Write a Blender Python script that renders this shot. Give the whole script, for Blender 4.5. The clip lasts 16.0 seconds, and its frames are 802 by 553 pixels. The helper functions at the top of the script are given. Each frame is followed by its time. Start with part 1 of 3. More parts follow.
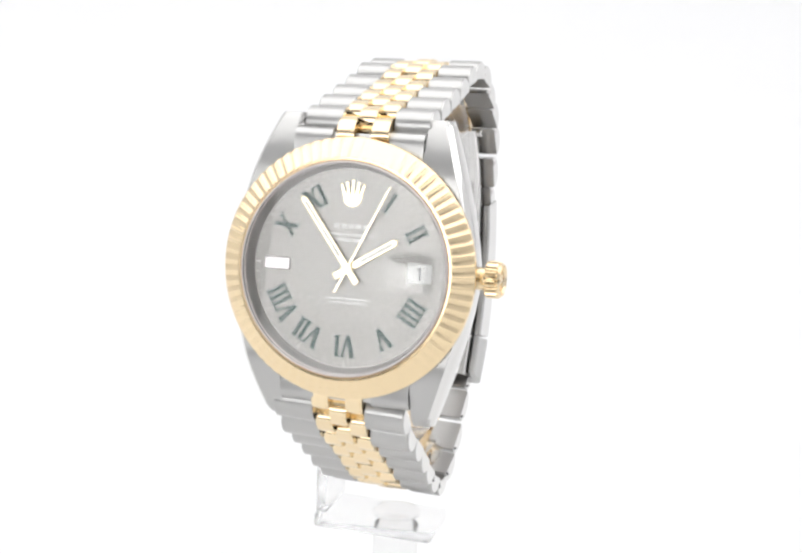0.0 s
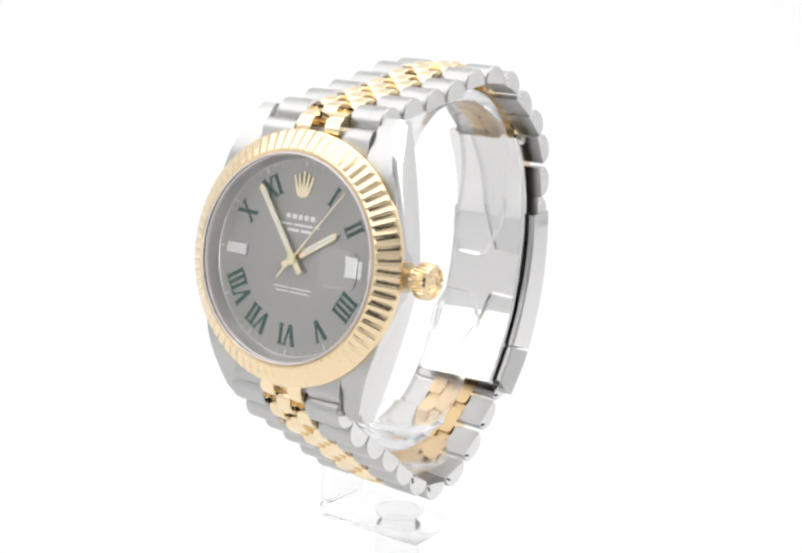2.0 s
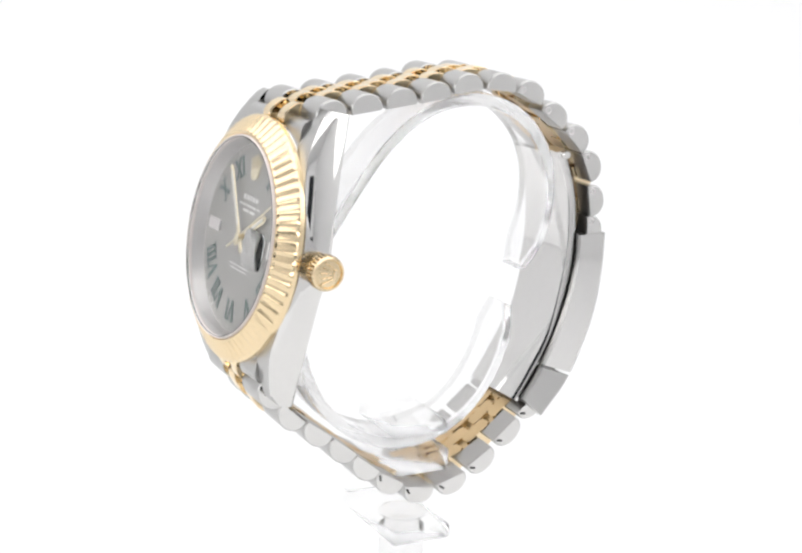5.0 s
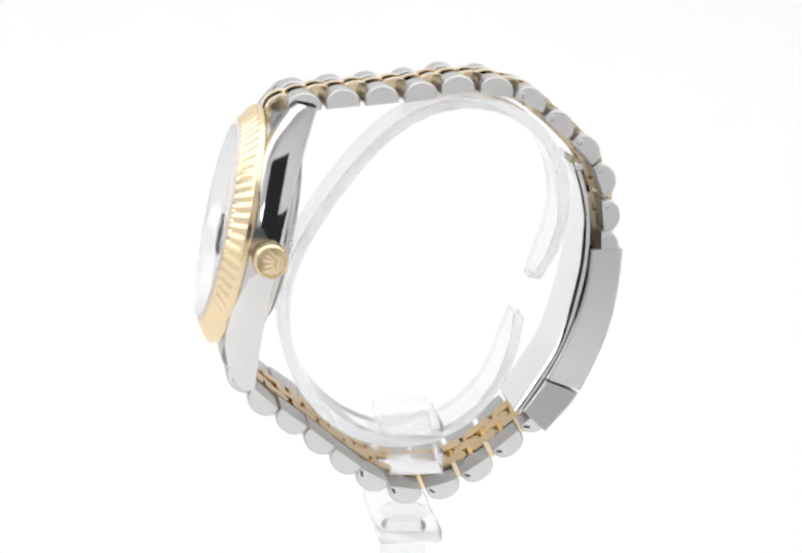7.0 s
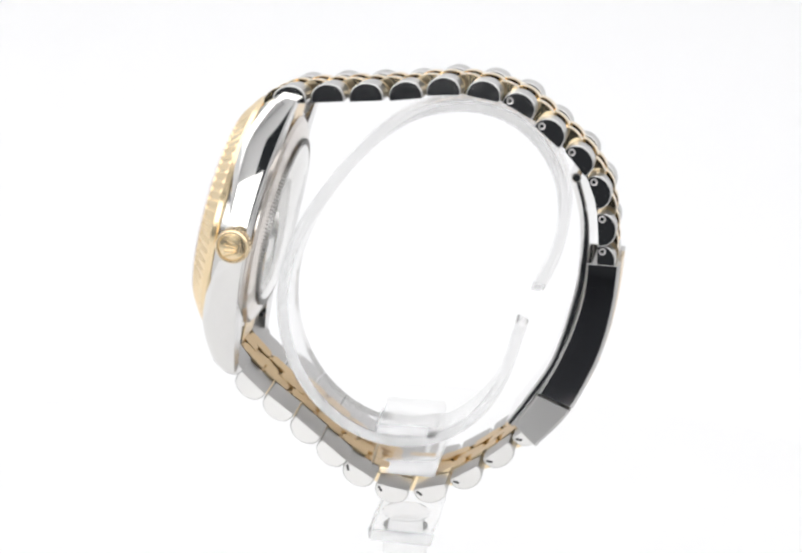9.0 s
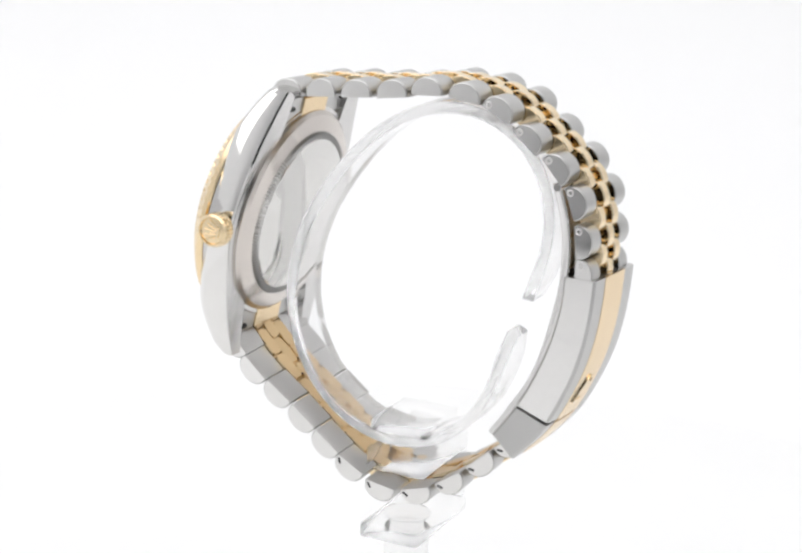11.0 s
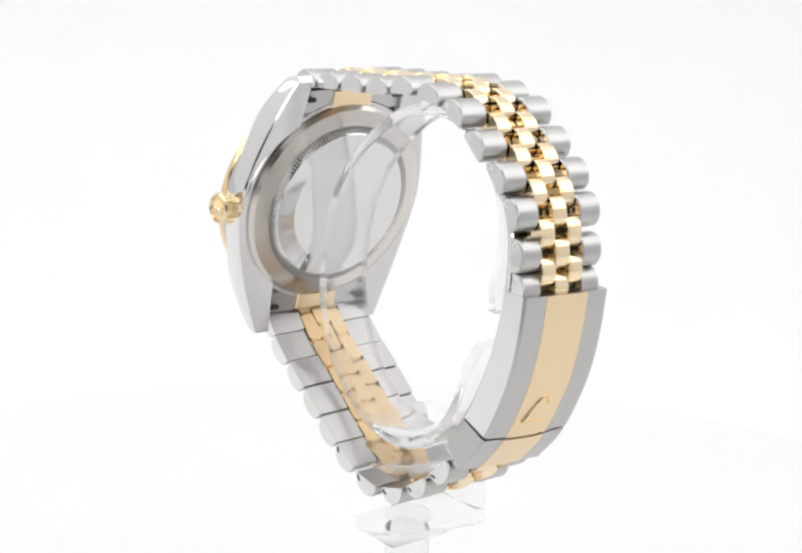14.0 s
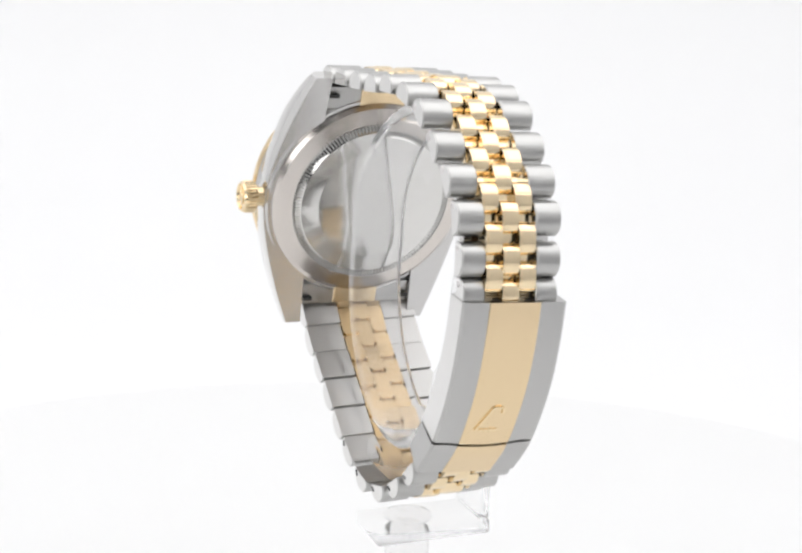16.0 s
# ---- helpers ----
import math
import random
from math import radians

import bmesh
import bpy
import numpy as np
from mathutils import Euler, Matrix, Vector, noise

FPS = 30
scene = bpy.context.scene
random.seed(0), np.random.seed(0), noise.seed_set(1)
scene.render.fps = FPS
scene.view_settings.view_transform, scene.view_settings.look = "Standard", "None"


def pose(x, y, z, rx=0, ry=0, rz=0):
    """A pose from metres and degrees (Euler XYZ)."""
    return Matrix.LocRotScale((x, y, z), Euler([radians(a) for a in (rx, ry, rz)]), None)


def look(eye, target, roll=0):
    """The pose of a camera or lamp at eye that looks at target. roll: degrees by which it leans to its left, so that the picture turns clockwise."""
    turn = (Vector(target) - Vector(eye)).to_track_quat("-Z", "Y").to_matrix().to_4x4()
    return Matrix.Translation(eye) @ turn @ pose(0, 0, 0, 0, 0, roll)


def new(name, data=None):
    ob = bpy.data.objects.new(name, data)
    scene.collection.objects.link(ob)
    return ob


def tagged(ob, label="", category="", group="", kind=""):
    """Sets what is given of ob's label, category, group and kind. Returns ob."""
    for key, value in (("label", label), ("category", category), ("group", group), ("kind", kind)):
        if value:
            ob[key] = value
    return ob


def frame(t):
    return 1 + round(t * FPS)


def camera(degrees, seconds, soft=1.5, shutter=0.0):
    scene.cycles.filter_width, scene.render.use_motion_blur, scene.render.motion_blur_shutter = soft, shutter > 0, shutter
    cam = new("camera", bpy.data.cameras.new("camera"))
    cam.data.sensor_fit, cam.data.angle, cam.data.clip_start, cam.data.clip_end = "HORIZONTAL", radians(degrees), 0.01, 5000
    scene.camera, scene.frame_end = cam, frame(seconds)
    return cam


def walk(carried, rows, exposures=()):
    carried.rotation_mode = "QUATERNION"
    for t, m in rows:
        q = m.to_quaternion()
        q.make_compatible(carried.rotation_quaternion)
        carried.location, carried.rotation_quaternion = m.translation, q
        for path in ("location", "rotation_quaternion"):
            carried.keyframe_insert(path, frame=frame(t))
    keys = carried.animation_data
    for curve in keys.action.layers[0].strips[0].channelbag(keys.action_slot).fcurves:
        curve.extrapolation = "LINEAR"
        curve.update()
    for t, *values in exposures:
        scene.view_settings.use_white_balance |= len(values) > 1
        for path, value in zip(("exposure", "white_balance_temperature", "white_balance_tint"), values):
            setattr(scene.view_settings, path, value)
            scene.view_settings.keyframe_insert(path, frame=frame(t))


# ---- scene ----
cam = camera(23.96, 16.0, soft=2.6)
HUB_Z = 0.095           # height of the dial's centre over the floor
EYE = Vector((0, -0.3011, HUB_Z + 0.0779))
PITCH, TURN = radians(16.097), radians(0.3)
AIM = EYE + Vector((-math.sin(TURN) * math.cos(PITCH), math.cos(TURN) * math.cos(PITCH), -math.sin(PITCH)))
walk(cam, [(0, look(EYE, AIM, 2.283)), (16, look(EYE, AIM, 2.283))], exposures=[(0, 0.27), (2, 0.30), (4, 0.32), (6.5, 0.27), (9, 0.24), (12, 0.23), (14, 0.21), (16, 0.20)])


def table_turn(t):
    """Degrees by which the turntable has turned."""
    u = t - 7.5
    return -8.924 * u + 0.0311 * u * u + 0.00111 * u ** 3 + 5.722


# ---- light: a photographer's white box with softboxes above and at the sides ----
world = bpy.data.worlds.new("room")
scene.world = world
world.use_nodes = True
world.node_tree.nodes["Background"].inputs[0].default_value = (0.75, 0.8, 0.9, 1)
world.node_tree.nodes["Background"].inputs[1].default_value = 0.03


def softbox(name, eye, target, sx, sy, watts, colour=(1, 1, 1)):
    data = bpy.data.lights.new(name, "AREA")
    data.shape, data.size, data.size_y, data.energy, data.color = "RECTANGLE", sx, sy, watts, colour
    ob = new(name, data)
    ob.matrix_world = look(eye, target)
    return ob


softbox("softbox_top", (0, 0.03, 0.64), (0, 0.03, 0), 0.86, 0.70, 2.15)
softbox("softbox_left", (-0.45, 0.0, 0.32), (0, 0.0, 0.2), 0.5, 0.5, 0.75)
softbox("softbox_front", (-0.215, -0.515, 0.195), (-0.08, 0, 0.17), 0.28, 0.20, 0.41)
softbox("softbox_right", (0.45, 0.0, 0.32), (0, 0.0, 0.2), 0.5, 0.5, 0.75)


# ---- materials ----
def material(name, colour, rough=0.5, metal=0.0, grain=0.0, grain_scale=(400, 400, 400), vary=0.05, bump=0.0, coords="Object", **extra):
    m = bpy.data.materials.new(name)
    m.use_nodes = True
    n, l = m.node_tree.nodes, m.node_tree.links
    b = n["Principled BSDF"]
    b.inputs["Base Color"].default_value = (*colour, 1)
    b.inputs["Roughness"].default_value = rough
    b.inputs["Metallic"].default_value = metal
    for key, value in extra.items():
        b.inputs[key].default_value = value
    tc = n.new("ShaderNodeTexCoord")
    mp = n.new("ShaderNodeMapping")
    mp.inputs["Scale"].default_value = grain_scale
    l.new(tc.outputs[coords], mp.inputs["Vector"])
    nz = n.new("ShaderNodeTexNoise")
    nz.inputs["Scale"].default_value, nz.inputs["Detail"].default_value = 1.0, 4.0
    l.new(mp.outputs[0], nz.inputs["Vector"])
    big = n.new("ShaderNodeTexNoise")
    big.inputs["Scale"].default_value = 120.0
    l.new(tc.outputs[coords], big.inputs["Vector"])
    info = n.new("ShaderNodeObjectInfo")
    add = n.new("ShaderNodeMath")
    add.operation = "ADD"
    l.new(nz.outputs["Fac"], add.inputs[0])
    l.new(info.outputs["Random"], add.inputs[1])
    hsv = n.new("ShaderNodeHueSaturation")
    hsv.inputs["Color"].default_value = (*colour, 1)
    rng = n.new("ShaderNodeMapRange")
    rng.inputs["From Min"].default_value, rng.inputs["From Max"].default_value = 0.4, 1.6
    rng.inputs["To Min"].default_value, rng.inputs["To Max"].default_value = 1 - vary, 1 + vary
    l.new(add.outputs[0], rng.inputs["Value"])
    l.new(rng.outputs[0], hsv.inputs["Value"])
    l.new(hsv.outputs[0], b.inputs["Base Color"])
    rr = n.new("ShaderNodeMapRange")
    rr.inputs["From Min"].default_value, rr.inputs["From Max"].default_value = 0.3, 0.7
    rr.inputs["To Min"].default_value, rr.inputs["To Max"].default_value = max(0.0, rough - grain), rough + grain
    mx = n.new("ShaderNodeMath")
    mx.operation = "MULTIPLY"
    mx.inputs[1].default_value = 0.5
    l.new(nz.outputs["Fac"], mx.inputs[0])
    av = n.new("ShaderNodeMath")
    av.operation = "MULTIPLY_ADD"
    av.inputs[1].default_value = 0.5
    l.new(big.outputs["Fac"], av.inputs[0])
    l.new(mx.outputs[0], av.inputs[2])
    l.new(av.outputs[0], rr.inputs["Value"])
    l.new(rr.outputs[0], b.inputs["Roughness"])
    if bump:
        bp = n.new("ShaderNodeBump")
        bp.inputs["Strength"].default_value, bp.inputs["Distance"].default_value = bump, 0.00002
        l.new(nz.outputs["Fac"], bp.inputs["Height"])
        l.new(bp.outputs[0], b.inputs["Normal"])
    return m


def clear(name, colour, ior, rough=0.0, through_share=1.0):
    m = bpy.data.materials.new(name)
    m.use_nodes = True
    b = m.node_tree.nodes["Principled BSDF"]
    b.inputs["Base Color"].default_value = (*colour, 1)
    b.inputs["Roughness"].default_value = rough
    b.inputs["IOR"].default_value = ior
    b.inputs["Transmission Weight"].default_value = through_share
    return m


FLUTED = material("fluted_gold", (0.89, 0.715, 0.46), 0.2, 1.0, 0.04, (900, 900, 900), 0.04)
GASKET = material("pale_gasket", (0.78, 0.715, 0.69), 0.4, 0.0, 0.05, (900, 900, 900), 0.04)
# Dark grey that stands for shade between the clasp's cover and blade.
CLASP_SHADE = material("clasp_shade_steel", (0.42, 0.41, 0.4), 0.35, 0.9, 0.05, (900, 900, 900), 0.1)
BACK_POLISH = material("polished_back_steel", (0.70, 0.69, 0.67), 0.09, 1.0, 0.03, (700, 700, 700), 0.03)
BACK_SATIN = material("satin_back_steel", (0.66, 0.615, 0.575), 0.2, 1.0, 0.02, (700, 700, 700), 0.02)
STEEL = material("polished_steel", (0.755, 0.745, 0.73), 0.055, 1.0, 0.02, (900, 900, 900), 0.03)
BRUSHED = material("brushed_steel", (0.50, 0.495, 0.485), 0.31, 1.0, 0.02, (9000, 500, 9000), 0.012, 0.01)
PALE_STEEL = material("satin_steel", (0.74, 0.71, 0.71), 0.3, 1.0, 0.05, (900, 900, 900), 0.03)
ENGRAVED = material("engraved_steel", (0.68, 0.66, 0.65), 0.34, 1.0, 0.04, (1500, 1500, 1500), 0.05)
GOLD = material("polished_gold", (0.90, 0.735, 0.49), 0.08, 1.0, 0.025, (900, 900, 900), 0.04)
BRUSHED_GOLD = material("brushed_gold", (0.80, 0.63, 0.405), 0.25, 1.0, 0.02, (600, 600, 9000), 0.01, 0.006)
# Brushed gold with the undersides' dimmer light put into its colour.
SHADED_GOLD = material("shaded_inner_gold", (0.60, 0.44, 0.25), 0.36, 1.0, 0.04, (600, 600, 6000), 0.03, 0.01)
# Brushed steel, coloured darker to carry the shade below the links.
SHADED_STEEL = material("shaded_inner_steel", (0.45, 0.44, 0.43), 0.36, 1.0, 0.04, (6000, 600, 6000), 0.03, 0.01)
PALE_GOLD = material("pale_gold", (0.90, 0.80, 0.56), 0.16, 1.0, 0.03, (900, 900, 900), 0.03)
SLATE = material("slate_dial", (0.372, 0.362, 0.343), 0.42, 0.75, 0.06, (2500, 2500, 2500), 0.04)
GREEN = material("green_enamel", (0.018, 0.066, 0.056), 0.35, 0.0, 0.05, (2000, 2000, 2000), 0.05)
WHITE_PRINT = material("white_print", (0.75, 0.75, 0.73), 0.5, 0.0, 0.05, (2000, 2000, 2000), 0.05)
BLACK_PRINT = material("black_print", (0.02, 0.02, 0.02), 0.5, 0.0, 0.05, (2000, 2000, 2000), 0.05)
DARK_GAP = material("shadow_gap_steel", (0.05, 0.05, 0.05), 0.4, 0.6, 0.05, (2000, 2000, 2000), 0.05)
WHITE_WALL = material("white_sheet", (0.817, 0.817, 0.822), 0.6, 0.0, 0.05, (30, 30, 30), 0.008)
WHITE_DISC = material("white_acrylic", (0.79, 0.79, 0.79), 0.35, 0.0, 0.04, (60, 60, 60), 0.008)
DARK_ROOM = material("dark_cloth", (0.025, 0.026, 0.03), 0.9, 0.0, 0.05, (200, 200, 200), 0.2, **{"Specular IOR Level": 0.0})
MILKY = clear("milky_acrylic", (1, 1, 1), 1.055, 0.12, 0.93)
SATIN = material("satin_case_steel", (0.62, 0.61, 0.60), 0.2, 1.0, 0.02, (700, 700, 700), 0.02)
CRYSTAL = clear("sapphire", (1, 1, 1), 1.35)
LENS = clear("lens_sapphire", (1, 1, 1), 1.42)
FROSTED = clear("frosted_acrylic_edge", (1, 1, 1), 1.10, 0.15, 0.80)
ACRYLIC = clear("clear_acrylic", (1, 1, 1), 1.16, 0.03, 0.91)

MM = 0.001


def link_mesh(name, bm, mat, smooth=0.0, scale=MM):
    """A mesh from a bmesh in millimetres."""
    bmesh.ops.recalc_face_normals(bm, faces=bm.faces)
    me = bpy.data.meshes.new(name)
    bm.to_mesh(me)
    bm.free()
    me.transform(Matrix.Scale(scale, 4))
    me.materials.append(mat)
    if smooth:
        me.shade_smooth()
        me.set_sharp_from_angle(angle=radians(smooth))
    return me


def part(name, data, parent, m=None, label=""):
    ob = new(name, data)
    ob.parent = parent
    if m is not None:
        ob.matrix_basis = m
    if label:
        ob["label"] = label
    return ob


def mm(m):
    """A pose in millimetres turned into metres."""
    r = m.copy()
    r.translation = m.translation * MM
    return r


def box(bm, x0, x1, y0, y1, z0, z1, m=None):
    g = bmesh.ops.create_cube(bm, size=1)
    t = Matrix.Translation(((x0 + x1) / 2, (y0 + y1) / 2, (z0 + z1) / 2)) @ Matrix.Diagonal((x1 - x0, y1 - y0, z1 - z0, 1))
    bmesh.ops.transform(bm, matrix=(m @ t) if m else t, verts=g["verts"])
    return g["verts"]


def bevelled(bm, width, segments=2, angle=30):
    bmesh.ops.recalc_face_normals(bm, faces=bm.faces)
    es = [e for e in bm.edges if len(e.link_faces) == 2 and e.calc_face_angle(0) > radians(angle)]
    bmesh.ops.bevel(bm, geom=es, offset=width, segments=segments, profile=0.5, affect="EDGES", clamp_overlap=True)


def revolve(bm, profile, n=96, wave=None):
    """Turns a profile of (radius, height) round z; closes where the radius is 0. wave(i, j): radius added at ring j, step i."""
    rings = []
    for j, (r, h) in enumerate(profile):
        if r <= 0:
            rings.append([bm.verts.new((0, 0, h))])
            continue
        ring = []
        for i in range(n):
            a = 2 * math.pi * i / n
            q, dh = (wave(i, j) if wave else (0, 0))
            ring.append(bm.verts.new(((r + q) * math.cos(a), (r + q) * math.sin(a), h + dh)))
        rings.append(ring)
    for a, b in zip(rings, rings[1:]):
        for i in range(n):
            k = (i + 1) % n
            if len(a) == 1 and len(b) == 1:
                continue
            if len(a) == 1:
                bm.faces.new((a[0], b[i], b[k]))
            elif len(b) == 1:
                bm.faces.new((a[i], a[k], b[0]))
            else:
                bm.faces.new((a[i], a[k], b[k], b[i]))


def loft(bm, sections, closed=True):
    """Skins a row of equal point lists, with caps."""
    rows = [[bm.verts.new(p) for p in s] for s in sections]
    n = len(rows[0])
    for a, b in zip(rows, rows[1:]):
        for i in range(n):
            k = (i + 1) % n
            bm.faces.new((a[i], a[k], b[k], b[i]))
    if closed:
        bm.faces.new(rows[0])
        bm.faces.new(rows[-1])


def prism(bm, outline, z0, z1):
    loft(bm, [[(x, y, z0) for x, y in outline], [(x, y, z1) for x, y in outline]])


def spline(points, steps):
    """Points along a smooth line through those given."""
    pts = [Vector(p) for p in points]
    pts = [2 * pts[0] - pts[1]] + pts + [2 * pts[-1] - pts[-2]]
    out = []
    for i in range(1, len(pts) - 2):
        p0, p1, p2, p3 = pts[i - 1:i + 3]
        for s in range(steps):
            t = s / steps
            out.append(0.5 * (2 * p1 + (p2 - p0) * t + (2 * p0 - 5 * p1 + 4 * p2 - p3) * t * t + (3 * p1 - p0 - 3 * p2 + p3) * t ** 3))
    out.append(pts[-2])
    return out


# ---- the white box ----
def cove():
    """Floor and back wall in one sheet with a wide round corner; the floor stops short of the camera."""
    bm = bmesh.new()
    line = [(-0.285, 0.0), (0.1, 0.0)]
    for i in range(17):
        a = math.pi / 2 * i / 16
        line.append((0.24 + 0.16 * math.sin(a), 0.16 - 0.16 * math.cos(a)))
    line += [(0.40, 0.66)]
    lower = [(y + (0.006 if z > 0.02 else 0), z - 0.006) for y, z in line]
    loft(bm, [[(x, y, z) for y, z in line + lower[::-1]] for x in (-0.46, 0.46)])
    return bm


floor = tagged(new("floor", link_mesh("floor", cove(), WHITE_WALL, 40, 1.0)), "seamless white sheet curving up into the back wall", "backdrop", kind="structure")


def wall(name, x0, x1, y0, y1, z0, z1, mat, label):
    bm = bmesh.new()
    box(bm, x0, x1, y0, y1, z0, z1)
    return tagged(new(name, link_mesh(name, bm, mat, 0, 1.0)), label, "wall", kind="structure")


wall("wall_left", -0.476, -0.462, -0.60, 0.42, -0.006, 0.66, WHITE_WALL, "white fabric side wall of the light tent")
wall("wall_right", 0.462, 0.476, -0.60, 0.42, -0.006, 0.66, WHITE_WALL, "white fabric side wall of the light tent")
wall("ceiling", -0.476, 0.476, -0.60, 0.42, 0.662, 0.672, WHITE_WALL, "white fabric roof of the light tent")
wall("wall_front_left", -0.46, -0.19, -0.612, -0.602, 0.14, 0.66, WHITE_WALL, "white fabric front flap of the light tent")
wall("wall_front_right", 0.20, 0.46, -0.612, -0.602, 0.24, 0.66, WHITE_WALL, "white fabric front flap of the light tent")
wall("wall_front_top", -0.188, 0.198, -0.612, -0.602, 0.46, 0.66, WHITE_WALL, "white fabric strip over the slit for the camera")
wall("wall_front_low", 0.03, 0.46, -0.612, -0.602, -0.006, 0.085, WHITE_WALL, "low white flap at the front of the light tent")
wall("table", -0.46, 0.46, -0.60, -0.288, -0.02, -0.008, DARK_ROOM, "dark table before the light tent")
# Two unseen sheets, added so that clasp sides and bezel flutes reflect white.
wall("front_sheet", 0.03, 0.46, -0.60, -0.288, -0.004, 0.0, WHITE_WALL, "unseen white reflector sheet added beside the camera")
wall("front_sheet_left", -0.46, -0.10, -0.43, -0.288, -0.004, 0.0, WHITE_WALL, "unseen white reflector sheet added beside the camera")

turntable = tagged(new("turntable"), "round white acrylic turntable on a white sheet", "turntable")
bm = bmesh.new()
revolve(bm, [(0, 0.0005), (0.1755, 0.0005), (0.1755, 0.005), (0, 0.005)], 160)
part("platter", link_mesh("platter", bm, WHITE_DISC, 40, 1.0), turntable)
bm = bmesh.new()
revolve(bm, [(0.1757, 0.0005), (0.178, 0.0005), (0.180, 0.002), (0.179, 0.0043), (0.1775, 0.0049), (0.1757, 0.0049), (0.1757, 0.0005)], 160)
part("rim", link_mesh("rim", bm, WHITE_DISC, 40, 1.0), turntable, None, "rounded white acrylic rim")
DISC_TOP = 0.005

# ---- the watch ----
WATCH_Z = HUB_Z - 0.0462
watch = tagged(new("wristwatch"), "two-tone steel and gold wristwatch with slate dial on a clear stand", "watch")
watch.location = (0, 0, WATCH_Z)
LIFT = 46.2             # millimetres from the watch's base to the dial's centre
LEAN = radians(11.39)
CASE = Matrix(((0, math.sin(LEAN), -math.cos(LEAN), -29.6), (-1, 0, 0, 1.3), (0, math.cos(LEAN), math.sin(LEAN), LIFT), (0, 0, 0, 1))) @ Matrix.Rotation(radians(2.0), 4, "Z")
CASE_M = mm(CASE)


def case_body():
    bm = bmesh.new()
    for side in (1, -1):
        sections = []
        for i in range(97):
            b = -23.5 + 46.5 * i / 96
            f = abs(b) / 23.6
            out = 19.5 - 6.3 * f ** 1.5
            top = -0.75 - 3.7 * max(0, (abs(b) - 13.5) / 10.1) ** 1.7
            low = -5.7 - 1.9 * f ** 2
            inn = 10.3
            if f > 0.93:
                top -= 0.9 * ((f - 0.93) / 0.07) ** 2
            sections.append([(side * a, b, n) for a, n in
                             ((inn, top), (out - 0.85, top), (out - 0.5, top - 0.3), (out - 0.12, top - 0.95), (out, top - 1.25), (out, low + 0.75), (out - 0.05, low + 0.3), (out - 0.25, low), (inn, low))])
        loft(bm, sections)
    return bm


case_mesh = link_mesh("case", case_body(), STEEL, 22)
case_mesh.materials.append(SATIN)
case_mesh.materials.append(BRUSHED)
for face in case_mesh.polygons:
    if face.normal.z < -0.75:
        face.material_index = 1
    elif face.normal.z > 0.42 and abs(face.normal.x) < 0.5:
        face.material_index = 2
part("case", case_mesh, watch, CASE_M, "polished steel case with curved lugs")
bm = bmesh.new()
revolve(bm, [(16.5, -1.0), (19.3, -1.0), (19.5, -1.2), (19.4, -5.2), (18.6, -6.1), (0, -6.1)], 128)
part("case_middle", link_mesh("case_middle", bm, SATIN, 30), watch, CASE_M, "round steel middle of the case")

bm = bmesh.new()
revolve(bm, [(17.9, -5.9), (17.9, -6.5), (17.2, -7.0), (14.6, -7.6), (14.3, -7.5), (14.0, -7.6), (13.2, -8.2), (10.2, -8.55), (10.0, -8.6), (0, -8.65)], 128)
back_mesh = link_mesh("case_back", bm, BACK_POLISH, 22)
back_mesh.materials.append(BACK_SATIN)
for face in back_mesh.polygons:
    if face.center.xy.length > 0.0145:
        face.material_index = 1
back = part("case_back", back_mesh, watch, CASE_M, "polished steel screw-down case back")
bm = bmesh.new()
for i in range(144):
    a = 2 * math.pi * i / 144
    box(bm, 13.2, 14.4, -0.12, 0.12, -8.1, -7.45, Matrix.Rotation(a, 4, "Z"))
part("fluted_ring", link_mesh("fluted_ring", bm, BRUSHED), back, None, "fine fluted ring of the case back")
for side in (1, -1):
    for end in (1, -1):
        bm2 = bmesh.new()
        box(bm2, side * 9.2 - 0.85, side * 9.2 + 0.85, end * 19.4 - 0.3, end * 19.4 + 0.3, -6.9, -6.2)
        part("lug_slot", link_mesh("lug_slot", bm2, BLACK_PRINT), watch, CASE_M, "dark slot in the end link beside the lug")


def bezel():
    """Fluted: pointed ridges all round the sloping face."""
    bm = bmesh.new()
    prof = [(16.2, -1.0), (19.5, -1.0), (19.75, -0.75), (19.75, 0.0), (19.45, 0.5), (16.95, 2.25), (16.7, 2.4), (16.4, 2.42), (16.22, 2.3), (16.2, -1.0)]

    def wave(i, j):
        depth = (0.0, -0.12, -0.25, -0.32)[min(i % 6, 6 - i % 6)]
        return (0, depth * 0.75) if j == 4 else ((depth * 0.45, depth * 0.75) if j == 5 else (0, 0))
    revolve(bm, prof, 72 * 6, wave)
    return bm


part("bezel", link_mesh("bezel", bezel(), FLUTED, 24), watch, CASE_M, "fluted yellow gold bezel")
bm = bmesh.new()
revolve(bm, [(16.18, 1.15), (15.8, 1.15), (15.7, 0.9), (15.1, -0.66), (15.02, -0.70), (15.02, -0.9), (16.18, -0.9), (16.18, 1.15)], 128)
part("inner_ring", link_mesh("inner_ring", bm, ENGRAVED, 30), watch, CASE_M, "polished steel ring inside the bezel")
bm = bmesh.new()
revolve(bm, [(16.18, 2.45), (16.08, 2.72), (15.98, 2.78), (15.9, 2.7), (15.9, 1.6), (15.75, 1.5), (15.75, 1.2), (16.18, 1.2), (16.18, 2.45)], 128)
part("seat_ring", link_mesh("seat_ring", bm, GASKET, 30), watch, CASE_M, "pale ring that seats the crystal")
bm = bmesh.new()
